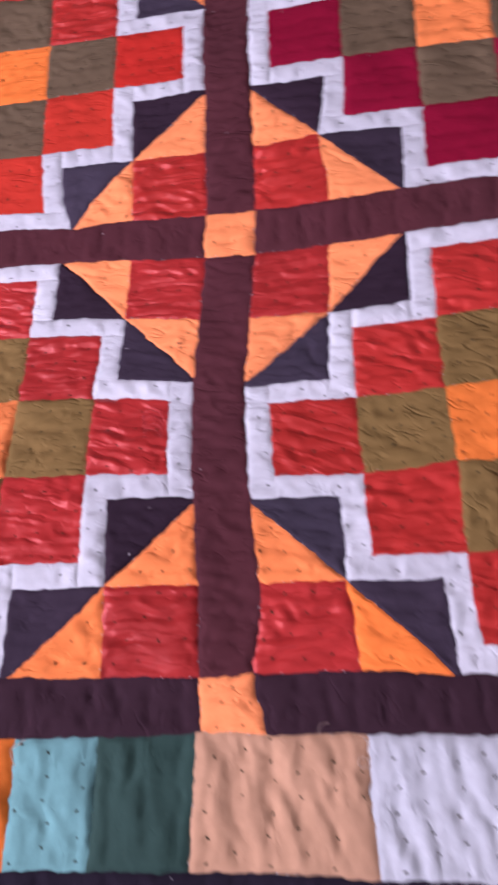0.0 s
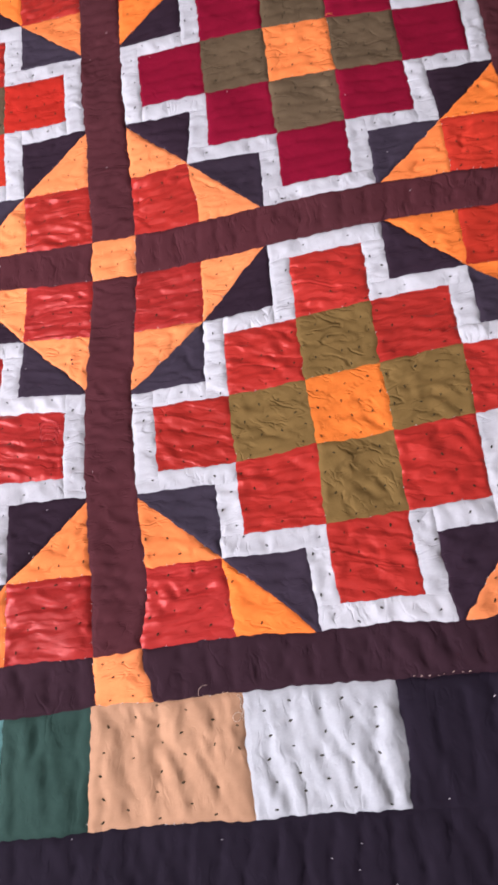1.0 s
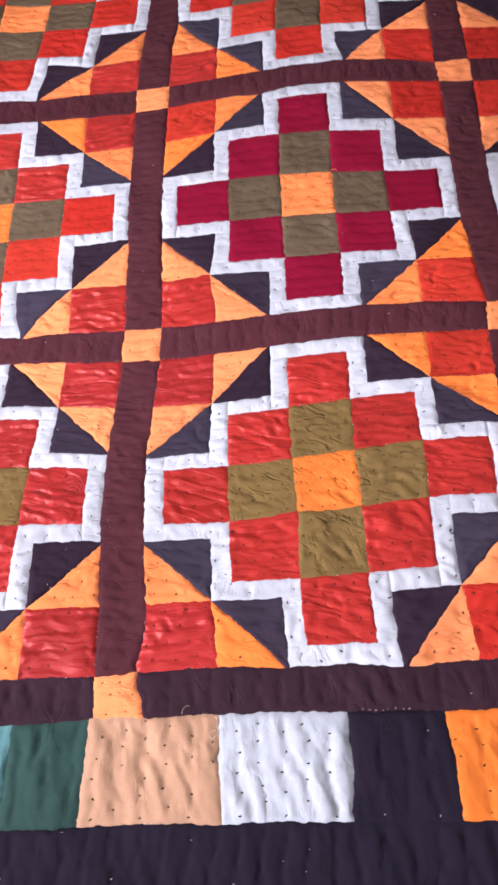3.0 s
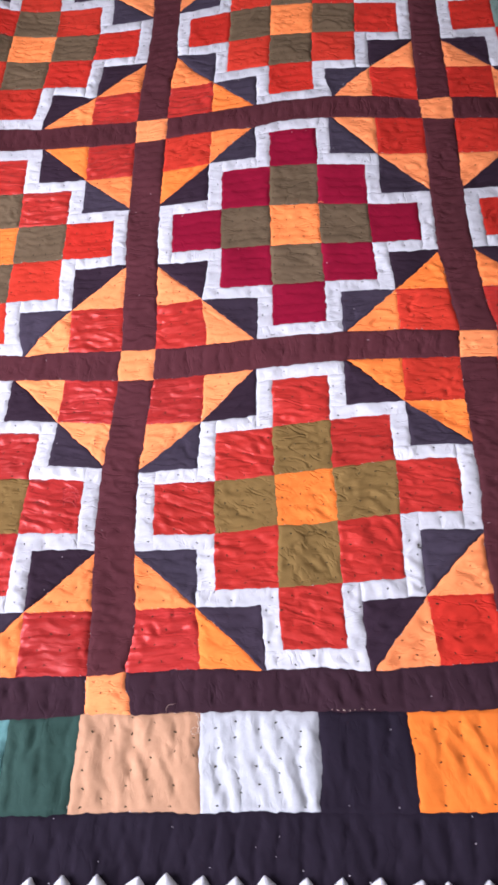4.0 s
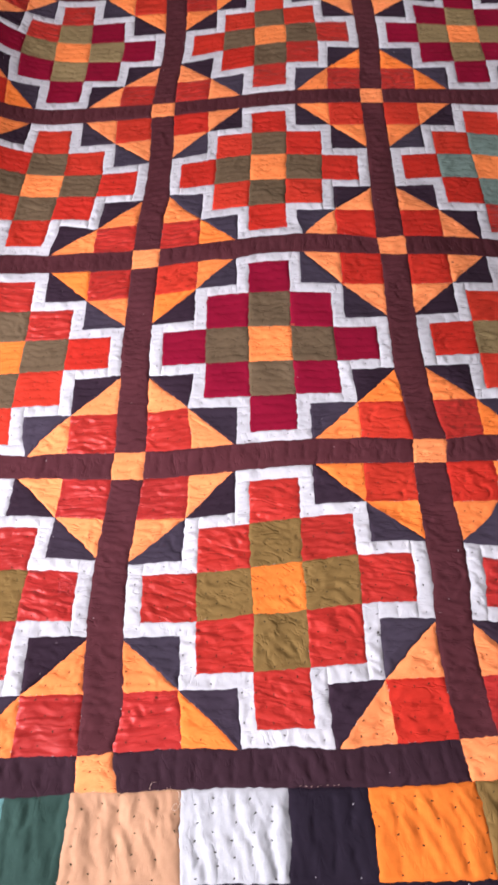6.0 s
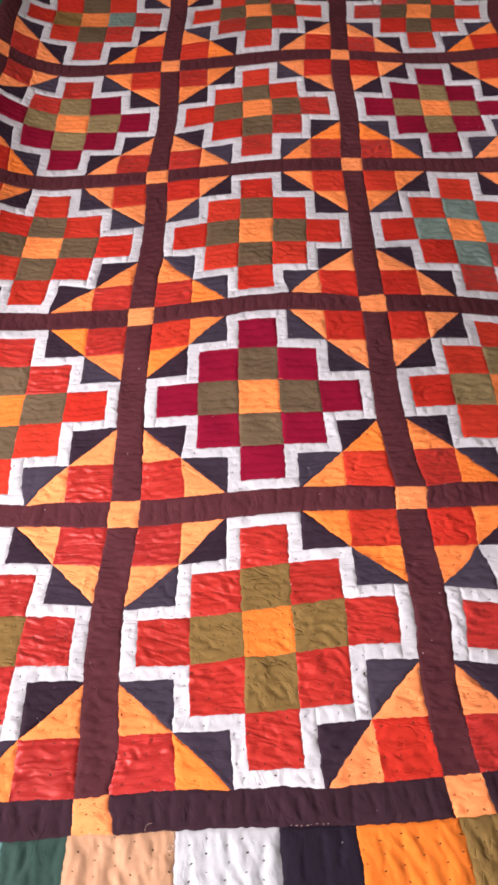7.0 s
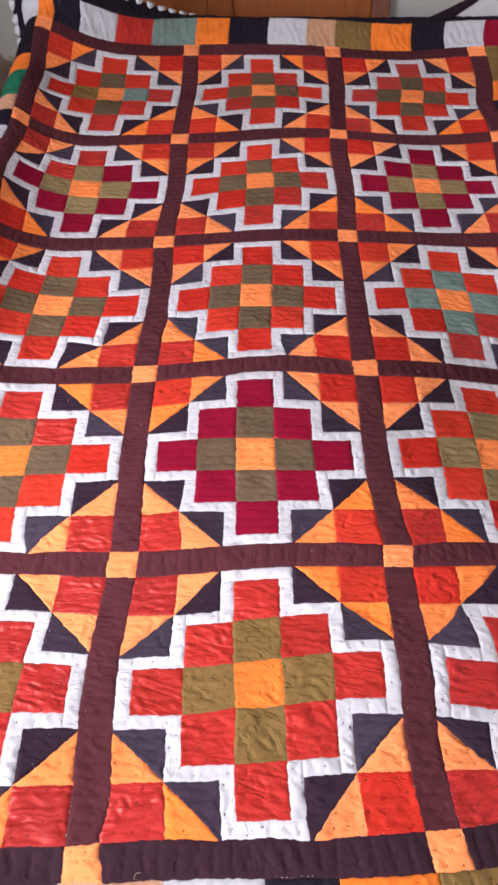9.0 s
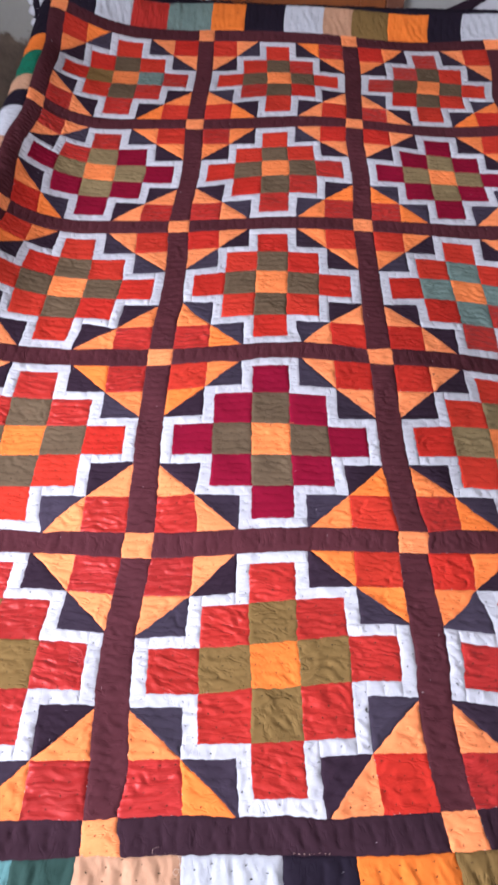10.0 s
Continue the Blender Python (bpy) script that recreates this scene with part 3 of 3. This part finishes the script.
def medallion(i, j):
    """One block: thirteen patches in a stepped cross, a white stepped border, pieced corners."""
    cu, cv = (i - 1) * P, (j + 0.5) * P
    h, w, half = PATCH, STRIP, P / 2 - W
    for a in range(-2, 3):
        for b in range(-2, 3):
            if abs(a) + abs(b) > 2:
                continue
            name, strength = "ring_patch", 1.9
            mat = RING.get((i, j), "plainred" if (a * 3 + 2 * b + i + j) % 5 > (0 if j > 1 else 1) else "red")
            if (i, j) == (1, 0):
                mat = "red"
            if (i, j) == (0, 3):
                mat = "red" if (b == 2 or (a, b) == (-1, 1)) else "maroon"
            if abs(a) + abs(b) == 1:
                name, mat, strength = "arm_patch", ARMS.get((i, j), "darkolive"), 1.6 if j == 0 else 1.2
                if (i, j) == (0, 4):
                    mat = {(1, 0): "teal", (-1, 0): "olive"}.get((a, b), "darkolive")
            if a == b == 0:
                name, mat, strength = "centre_patch", "bright" if (i, j) == (1, 0) else "orange", 1.4
            strength = {"maroon": 0.4, "plainred": 1.2, "red": 2.0, "crimson": 2.0}.get(mat, strength)
            rect(name, mat, cu + (a - 0.5) * h, cv + (b - 0.5) * h, cu + (a + 0.5) * h, cv + (b + 0.5) * h, strength=strength, slant=-36.0 * ((i, j) == (1, 0) and mat in ("bright", "olive") and (a, b) != (1, 0)) - 6.0 * ((a * 5 + b * 3 + i) % 4))

    def turned(name, mat, pts, k, **more):
        for _ in range(k):
            pts = [(-y, x) for x, y in pts]
        if name == "white_strip":
            more["along"] = abs(pts[1][0] - pts[3][0]) < abs(pts[1][1] - pts[3][1])
        piece(name, mat, [(cu + x, cv + y) for x, y in pts], **more)

    a, b = 0.5 * h, 1.5 * h
    for k in range(4):
        # white strips: the end of an arm and the steps down to the next arm
        turned("white_strip", "white", [(-a - w, half - w), (a + w, half - w), (a + w, half), (-a - w, half)], k, strength=1.55)
        turned("white_strip", "white", [(a, b + w), (a + w, b + w), (a + w, half - w), (a, half - w)], k, strength=1.55)
        turned("white_strip", "white", [(a, b), (b + w, b), (b + w, b + w), (a, b + w)], k, strength=1.55)
        turned("white_strip", "white", [(b, a + w), (b + w, a + w), (b + w, b), (b, b)], k, strength=1.55)
        turned("white_strip", "white", [(b, a), (half - w, a), (half - w, a + w), (b, a + w)], k, strength=1.3)
        s, t = a + w, b + w
        turned("dark_triangle", "navy", [(s, t), (t, t), (s + BLUNT, half), (s, half)], k, strength=1.0)
        turned("dark_triangle", "navy", [(t, s), (half, s), (half, s + BLUNT), (t, t)], k, strength=1.0)
        tone = "orange" if (i + j + k) % 2 else "amber"
        turned("orange_triangle", tone, [(t, t), (t, half), (s + BLUNT, half)], k, strength=1.8)
        turned("orange_triangle", tone, [(t, t), (half, s + BLUNT), (half, t)], k, strength=1.8)
        ci, cj = i + (k in (0, 3)), j + (k < 2)
        shiny = (ci, cj, k) in GLEAMING
        cloth_kind = "plainred" if not shiny else "red" if j else "crimson"
        turned("corner_patch", cloth_kind, [(t, t), (half, t), (half, half), (t, half)], k, strength=2.5 if shiny else 1.6)


for i in range(3):
    for j in range(5):
        medallion(i, j)

# brown lattice strips and the orange squares where they cross
for j in range(6):
    for i in range(4):
        u, v = (i - 1.5) * P, j * P
        rect("lattice_square", "amber", u - W, v - W, u + W, v + W, strength=1.3)
        if i < 3:
            rect("lattice_strip", "brown" if j else "umber", u + W, v - W, u + P - W, v + W, along=False, strength=0.6)
        if j < 5:
            rect("lattice_strip", "brown", u - W, v + W, u + W, v + P - W, strength=1.2)

# pieced border: start, end, colour; black between
ROWS_NEAR = [(-0.56, -0.43, "offwhite"), (-0.43, -0.352, "tangerine"), (-0.352, -0.299, "aqua"), (-0.299, -0.236, "green"), (-0.236, -0.119, "peach"), (-0.119, -0.003, "offwhite"),
             (0.08, 0.19, "tangerine"), (0.19, 0.30, "olive"), (0.30, 0.41, "peach"), (0.41, 0.52, "offwhite")]
ROWS_FAR = [(-0.6525, -0.6075, "tangerine"), (-0.53, -0.43, "offwhite"), (-0.43, -0.329, "red"), (-0.329, -0.20, "teal"), (-0.20, -0.10, "tangerine"), (0.019, 0.136, "offwhite"), (0.136, 0.22, "peach"),
            (0.22, 0.327, "olive"), (0.327, 0.449, "tangerine"), (0.547, 0.6525, "offwhite")]
ROWS_LEFT = [(0.10, 0.21, "tangerine"), (0.21, 0.32, "olive"), (0.32, 0.43, "offwhite"), (0.55, 0.66, "peach"), (0.66, 0.77, "red"), (0.77, 0.88, "tangerine"), (0.98, 1.09, "emerald"), (1.09, 1.20, "tangerine"),
             (1.26, 1.36, "olive"), (1.36, 1.46, "peach"), (1.46, 1.615, "offwhite"), (1.69, 1.76, "peach"), (1.76, 1.90, "emerald"), (1.90, 1.98, "tangerine")]
ROWS_RIGHT = [(0.08, 0.20, "offwhite"), (0.20, 0.31, "olive"), (0.31, 0.42, "tangerine"), (0.55, 0.66, "red"), (0.66, 0.77, "offwhite"), (0.77, 0.88, "teal"), (1.0, 1.11, "peach"), (1.11, 1.22, "tangerine"),
              (1.34, 1.45, "offwhite"), (1.45, 1.56, "olive"), (1.69, 1.80, "teal"), (1.88, 1.97, "tangerine"), (1.97, 2.1225, "olive")]


def border(rows, lo, hi, place, along):
    at = lo
    for a, b, mat in rows + [(hi, hi, None)]:
        if a > at + 0.002:
            piece("border_strip", "black", place(at, a), along=along, strength=0.9)
        if mat:
            piece("border_patch", mat, place(a, b), along=along, strength=1.5 if along else 2.0 if place(0, 0)[0][1] < 0 else 1.7)
        at = b


OUT_U, OUT_V0, OUT_V1 = HALF_U + BORDER, V_NEAR - BORDER, V_FAR + BORDER
border(ROWS_NEAR, -HALF_U, HALF_U, lambda a, b: ((a, OUT_V0), (b, OUT_V0), (b, V_NEAR), (a, V_NEAR)), False)
border(ROWS_FAR, -HALF_U, HALF_U, lambda a, b: ((a, V_FAR), (b, V_FAR), (b, OUT_V1), (a, OUT_V1)), False)
border(ROWS_LEFT, V_NEAR, V_FAR, lambda a, b: ((-OUT_U, a), (-HALF_U, a), (-HALF_U, b), (-OUT_U, b)), True)
border(ROWS_RIGHT, V_NEAR, V_FAR, lambda a, b: ((HALF_U, a), (OUT_U, a), (OUT_U, b), (HALF_U, b)), True)
for u0, u1, mats in ((-OUT_U, -HALF_U, ("black", "offwhite")), (HALF_U, OUT_U, ("black", "maroon"))):
    rect("border_corner", mats[0], u0, OUT_V0, u1, V_NEAR, strength=0.9)
    rect("border_corner", mats[1], u0, V_FAR, u1, OUT_V1, strength=0.9)

# outer black strips up to the hem
END_U, END_V0, END_V1 = OUT_U + HEM, OUT_V0 - HEM + 0.004, OUT_V1 + HEM
for a, b in ((-END_U, END_U),):
    rect("hem_strip", "black", a, END_V0 + 0.006, b, OUT_V0, along=False, strength=1.0)
    rect("hem_strip", "black", a, OUT_V1, b, END_V1 - 0.006, along=False, strength=1.0)
    rect("edging_strip", "white", a, END_V0, b, END_V0 + 0.006, along=False, strength=0.3, rim=(0,))
    rect("edging_strip", "white", a, END_V1 - 0.006, b, END_V1, along=False, strength=0.3, rim=(2,))
for a, b in ((OUT_V0, OUT_V1),):
    rect("hem_strip", "black", -END_U + 0.006, a, -OUT_U, b, strength=1.0)
    rect("hem_strip", "black", OUT_U, a, END_U - 0.006, b, strength=1.0)
    rect("edging_strip", "white", -END_U, a, -END_U + 0.006, b, strength=0.3, rim=(3,))
    rect("edging_strip", "white", END_U - 0.006, a, END_U, b, strength=0.3, rim=(1,))


def backing():
    nu, nv = 70, 110
    u, v = [a.ravel() for a in np.meshgrid(np.linspace(-END_U, END_U, nu + 1), np.linspace(END_V0, END_V1, nv + 1))]
    p, n = normal_of(u, v)
    k = (np.arange(nv)[:, None] * (nu + 1) + np.arange(nu)[None]).ravel()
    return part("backing", mesh_from("backing", p - 0.006 * n, np.stack([k + nu + 1, k + nu + 2, k + 1, k], 1), M["brown"]), quilt, "plain brown cotton backing")


backing()


def stitching(which):
    """Short running stitches, each a small raised tick of thread."""
    rows = np.array(ticks[which])
    u, v, ang, ln = rows[:, 0], rows[:, 1], rows[:, 2], rows[:, 3]
    across = rows[:, 4] > 0.5
    p, n = normal_of(u, v)
    near = rows[:, 6]
    turn = np.radians(rows[:, 7])
    askew = u * np.cos(turn) + v * np.sin(turn), v * np.cos(turn) - u * np.sin(turn)
    lift = np.where(across, pucker(*askew, True, rows[:, 5]), pucker(u, v, False, rows[:, 5])) - 0.0014
    lift = 0.0008 * (1 - np.exp(-near / 0.004)) + lift * (1 - np.exp(-near / 0.004)) + np.where(near > 0, 0.0004, 0.0006)
    p = p + n * (lift + 0.0001)[:, None]
    t = cloth(u + 0.004 * np.cos(ang), v + 0.004 * np.sin(ang)) - cloth(u, v)
    t = t / np.linalg.norm(t, axis=1, keepdims=True)
    s = np.cross(n, t)
    wd = np.clip(0.36 * ln, 0.0003, 0.0007)
    verts, faces = [], []
    for k in range(len(u)):
        o = len(verts)
        a, b = t[k] * ln[k], s[k] * wd[k]
        up = n[k] * min(0.0005, ln[k] * 0.4)
        verts += [p[k] - a - n[k] * 0.0006, p[k] - a * 0.5 - b, p[k] + a * 0.5 - b, p[k] + a - n[k] * 0.0006, p[k] + a * 0.5 + b, p[k] - a * 0.5 + b, p[k] - a * 0.4 + up, p[k] + a * 0.4 + up]
        faces += [(o, o + 1, o + 6), (o + 1, o + 2, o + 7, o + 6), (o + 2, o + 3, o + 7), (o + 3, o + 4, o + 7), (o + 4, o + 5, o + 6, o + 7), (o + 5, o, o + 6)]
    ob = part("stitching", mesh_from("stitching", verts, faces, M["thread_" + which]), quilt, which + " hand-quilting stitches")
    ob["kind"] = "stuff"


stitching("dark")
stitching("light")


def trim_points():
    """Folded white cloth points along the hem, lying inwards on the black, and their white edging."""
    hgt = 0.0265
    half = [(0.0125, 0.0), (0.0118, 0.011), (0.0088, 0.0180), (0.0036, 0.0238), (0.0008, hgt)]
    rim = [(x, y) for x, y in half] + [(-x * 0.94, y - 0.0006 * (y > 0)) for x, y in reversed(half)]
    ridge = [(0.0, 0.0035, 0.0034), (0.0012, 0.0105, 0.0036), (0.0006, 0.0175, 0.0028)]
    n = len(rim)
    verts = [(x, y, 0.0012) for x, y in rim] + ridge + [(x, y, -0.003) for x, y in rim]
    faces = [(n, 0, 1), (n, 1, n + 1), (n + 1, 1, 2), (n + 1, 2, n + 2), (n + 2, 2, 3), (n + 2, 3, 4), (n + 2, 4, 5), (n + 2, 5, 6), (n + 2, 6, 7), (n + 2, 7, n + 1), (n + 1, 7, 8), (n + 1, 8, n), (n, 8, 9), (n, 9, 0)]
    faces += [(k, n + 3 + k, n + 3 + (k + 1) % n, (k + 1) % n) for k in range(n)]
    me = mesh_from("trim_point", verts, faces, M["white"])
    sides = []
    for a in np.arange(-0.8084, END_U - 0.01, 0.0304):
        sides += [(a, END_V0, 0, -1), (a, END_V1, 0, 1)]
    for a in np.arange(END_V0 + 0.03, END_V1 - 0.02, 0.0304):
        sides += [(-END_U, a, -1, 0), (END_U, a, 1, 0)]
    r = random.Random(9)
    for u, v, ou, ov in sides:
        u, v = u - ou * 0.003, v - ov * 0.003
        o, n = normal_of(np.array([u]), np.array([v]))
        o, z = o[0], Vector(n[0])
        y = Vector(cloth(np.array([u - ou * 0.02]), np.array([v - ov * 0.02]))[0] - o)
        y = (y - z * y.dot(z)).normalized()
        m = Matrix((y.cross(z), y, z)).transposed().to_4x4()
        m.translation = Vector(o) + z * 0.0042
        ob = part("trim_point", me, quilt)
        ob.matrix_world = m @ pose(0, 0, 0, r.gauss(0, 3), r.gauss(0, 4), r.gauss(0, 5)) @ Matrix.Diagonal((r.uniform(0.9, 1.08), r.uniform(0.94, 1.06), 1, 1))

trim_points()


def thread(name, places, radius, mat, label):
    """A thin line lying on the cloth: a loose end of thread or a moire line."""
    cu = bpy.data.curves.new(name, "CURVE")
    cu.dimensions, cu.bevel_depth, cu.bevel_resolution = "3D", radius, 1
    sp = cu.splines.new("POLY")
    q = np.array(places)
    t = np.linspace(0, len(q) - 1, 12 * (len(q) - 1) + 1)
    u, v = np.interp(t, range(len(q)), q[:, 0]), np.interp(t, range(len(q)), q[:, 1])
    for _ in range(30):
        u[1:-1], v[1:-1] = (u[:-2] + 2 * u[1:-1] + u[2:]) / 4, (v[:-2] + 2 * v[1:-1] + v[2:]) / 4
    p, n = normal_of(u, v)
    p = p + n * (0.0042 + 0.0018 * np.sin(np.linspace(0, 3, len(u))))[:, None]
    sp.points.add(len(p) - 1)
    for a, b in zip(sp.points, p):
        a.co = (*b, 1)
    cu.materials.append(M[mat])
    return part(name, cu, quilt, label)


M["moire_rose"] = cloth_mat("rose_moire", (0.55, 0.13, 0.12), 0.6)
M["thread_pale"] = cloth_mat("pale_thread", (0.62, 0.46, 0.34), 0.9)
thread("loose_thread", [(-0.121, -0.024), (-0.1185, -0.034), (-0.120, -0.043), (-0.125, -0.045), (-0.127, -0.041), (-0.124, -0.038), (-0.120, -0.040)], 0.00024, "thread_pale", "curled pale loose thread")
thread("loose_thread", [(-0.152, -0.022), (-0.1515, -0.017), (-0.149, -0.0145), (-0.146, -0.0145)], 0.00022, "thread_pale", "curled pale loose thread")
thread("loose_thread", [(-0.345, -0.022), (-0.352, -0.03), (-0.349, -0.041)], 0.0004, "thread_pale", "short pale loose thread")


def marks(name, places, size, mat, label):
    """Small flat sewn or printed marks on the cloth."""
    verts, faces = [], []
    for u, v, lu, lv in places:
        ring = [(u + 0.5 * lu * math.cos(a), v + 0.5 * lv * math.sin(a)) for a in (k * math.pi / 4 for k in range(8))]
        q = np.array(ring + [(u, v)])
        p, n = normal_of(q[:, 0], q[:, 1])
        o = len(verts)
        verts += list(p + n * np.array([size] * 8 + [size + 0.0008])[:, None])
        faces += [(o + k, o + (k + 1) % 8, o + 8) for k in range(8)]
    return part(name, mesh_from(name, verts, faces, M[mat]), quilt, label)


for k in range(8):
    marks("basting_stitch", [(0.0102 + 0.0058 * k, -0.0212 + 0.0004 * (k % 3), 0.0017, 0.0007)], 0.0018, "thread_pale", "white basting stitch")
# fine raised arcs, added to imitate the moire pattern in the satin
for k in range(8):
    c, w = 0.0028 * k, 0.0100 - 0.00035 * k
    arch = [(-0.263 - w, 0.2235 - c), (-0.263 - 0.8 * w, 0.2295 - c), (-0.2625 - 0.3 * w, 0.232 - c), (-0.263 + 0.4 * w, 0.231 - c), (-0.263 + 0.85 * w, 0.2275 - c), (-0.263 + w, 0.223 - c)]
    thread("darned_thread", arch, 0.00016, "moire_rose" if k % 2 else "maroon", "pinkish moire line on the satin" if k % 2 else "dark red moire line on the satin")
marks("printed_mark", [(-0.247, 0.302, 0.003, 0.0028), (-0.246, 0.297, 0.003, 0.0022)], 0.0030, "brown", "small dark printed mark")
marks("printed_mark", [(0.3045, 0.796, 0.0042, 0.0036)], 0.0026, "umber", "small dark printed mark")
marks("thread_knot", [(0.1172, 0.1405, 0.0022, 0.0040), (0.1186, 0.1372, 0.0040, 0.0018)], 0.0026, "thread_dark", "dark knotted thread end")
marks("thread_knot", [(-0.0325, 0.4443, 0.0058, 0.0014), (-0.0345, 0.4452, 0.0030, 0.0012)], 0.0024, "thread_dark", "dark knotted thread end")
thread("loose_thread", [(0.0334, 0.6621), (0.0362, 0.6616), (0.0392, 0.6604)], 0.0004, "amber", "short orange loose thread")
thread("loose_thread", [(-0.1225, -0.0235), (-0.1190, -0.0300), (-0.1188, -0.0450)], 0.00028, "thread_pale", "frayed pale thread at a seam")
for k in range(6):
    a = -0.148 + 0.0047 * k + 0.001 * math.sin(7.0 * k)
    thread("fray", [(a, -0.0232), (a + 0.0005 * math.sin(3.1 * k), -0.0222 + 0.0005 * math.sin(5.0 * k))], 0.00013, "thread_pale", "frayed pale thread end")


# ---- the bed under the quilt ----
def bed():
    ob = tagged(new("bed"), "low wooden bed with a soft pale mattress under the quilt", "bed")
    nu, nv = 60, 80
    us, vs = np.linspace(-0.60, 0.66, nu + 1), np.linspace(-0.13, 2.19, nv + 1)
    u, v = [a.ravel() for a in np.meshgrid(us, vs)]
    p, n = normal_of(u, v)
    top = p - n * 0.012
    bottom = top.copy()
    bottom[:, 2] = 0.342
    N = len(top)
    k = (np.arange(nv)[:, None] * (nu + 1) + np.arange(nu)[None]).ravel()
    faces = [tuple(f) for f in np.stack([k, k + 1, k + nu + 2, k + nu + 1], 1)]
    faces += [tuple(N + x for x in reversed(f)) for f in faces]
    ring = [i for i in range(nu + 1)] + [j * (nu + 1) + nu for j in range(1, nv + 1)] + [nv * (nu + 1) + i for i in range(nu - 1, -1, -1)] + [j * (nu + 1) for j in range(nv - 1, 0, -1)]
    for a, b in zip(ring, ring[1:] + ring[:1]):
        faces.append((a, N + a, N + b, b))
    part("mattress", mesh_from("mattress", list(top) + list(bottom), faces, M["sheet"]), ob, "soft pale mattress")
    x0, x1, y0, y1 = -0.60, 1.28, 0.0, 2.74
    part("base_mattress", box("base_mattress", M["sheet"], x0, y0, 0.26, x1, y1, 0.340, bevel=0.02), ob, "thin pale base mattress")
    for a, b in ((x0, x0 + 0.06), (x1 - 0.06, x1)):
        part("side_rail", box("side_rail", M["bedwood"], a, y0 + 0.07, 0.15, b, y1 - 0.07, 0.258), ob)
        for c, d in ((y0, y0 + 0.07), (y1 - 0.07, y1)):
            part("leg", box("leg", M["bedwood"], a, c, 0.0, b, d, 0.259), ob)
    for c, d in ((y0, y0 + 0.06), (y1 - 0.06, y1)):
        part("end_rail", box("end_rail", M["bedwood"], x0 + 0.06, c, 0.15, x1 - 0.06, d, 0.257), ob)


bed()


# ---- folded cloth at the head of the bed ----
def folded_cloth():
    ob = tagged(new("folded_blanket"), "folded white blanket with a dark edge at the bed's head", "blanket")

    def pad(name, mat, corners, label, drop=True):
        n, m = 24, 14
        s_, t_ = [a.ravel() for a in np.meshgrid(np.linspace(0, 1, n + 1), np.linspace(0, 1, m + 1))]
        q = np.array(corners, float)
        xy = np.outer((1 - s_) * (1 - t_), q[0]) + np.outer(s_ * (1 - t_), q[1]) + np.outer(s_ * t_, q[2]) + np.outer((1 - s_) * t_, q[3])
        puff = 0.012 * (1 - (2 * s_ - 1) ** 8) * (1 - (2 * t_ - 1) ** 4) + 0.003 * N3(xy[:, 0] * 40, xy[:, 1] * 60) + 0.002 * N4(xy[:, 0] * 110, xy[:, 1] * 40)
        z = 0.467 + (xy[:, 1] - 2.425) + puff
        top = np.column_stack([xy, z])
        low = top.copy()
        low[:, 2] = 0.341
        N = len(top)
        k = (np.arange(m)[:, None] * (n + 1) + np.arange(n)[None]).ravel()
        faces = [tuple(f) for f in np.stack([k, k + 1, k + n + 2, k + n + 1], 1)]
        faces += [tuple(N + x for x in reversed(f)) for f in faces]
        ring = list(range(n + 1)) + [j * (n + 1) + n for j in range(1, m + 1)] + [m * (n + 1) + i for i in range(n - 1, -1, -1)] + [j * (n + 1) for j in range(m - 1, 0, -1)]
        faces += [(a, N + a, N + b, b) for a, b in zip(ring, ring[1:] + ring[:1])]
        return part(name, mesh_from(name, list(top) + list(low), faces, M[mat]), ob, label)

    pad("white_panel", "white", ((0.618, 2.425), (1.2, 2.425), (1.2, 2.572), (0.80, 2.496)), "plain white cloth panel")
    pad("dark_edge", "navy", ((0.505, 2.425), (0.616, 2.425), (0.797, 2.496), (0.785, 2.494)), "dark blue-black cloth edge")
    me = mesh_from("edge_point", [(-0.016, -0.004, 0), (0.016, -0.004, 0), (0.002, 0.017, 0.002), (-0.016, -0.004, -0.006), (0.016, -0.004, -0.006), (0.002, 0.017, -0.006), (0, 0.004, 0.004)],
                   [(0, 1, 6), (1, 2, 6), (2, 0, 6), (5, 4, 3), (0, 3, 4, 1), (1, 4, 5, 2), (2, 5, 3, 0)], M["black"], False)
    for k in range(16):
        x = 0.745 + 0.029 * k
        p = part("edge_point", me, ob, "black folded cloth point")
        p.matrix_world = pose(x, 2.421, 0.470, 45, 0, 4 * math.sin(k * 2.3)) @ Matrix.Diagonal((1, 0.9 + 0.2 * math.sin(k * 1.7), 1, 1))


folded_cloth()
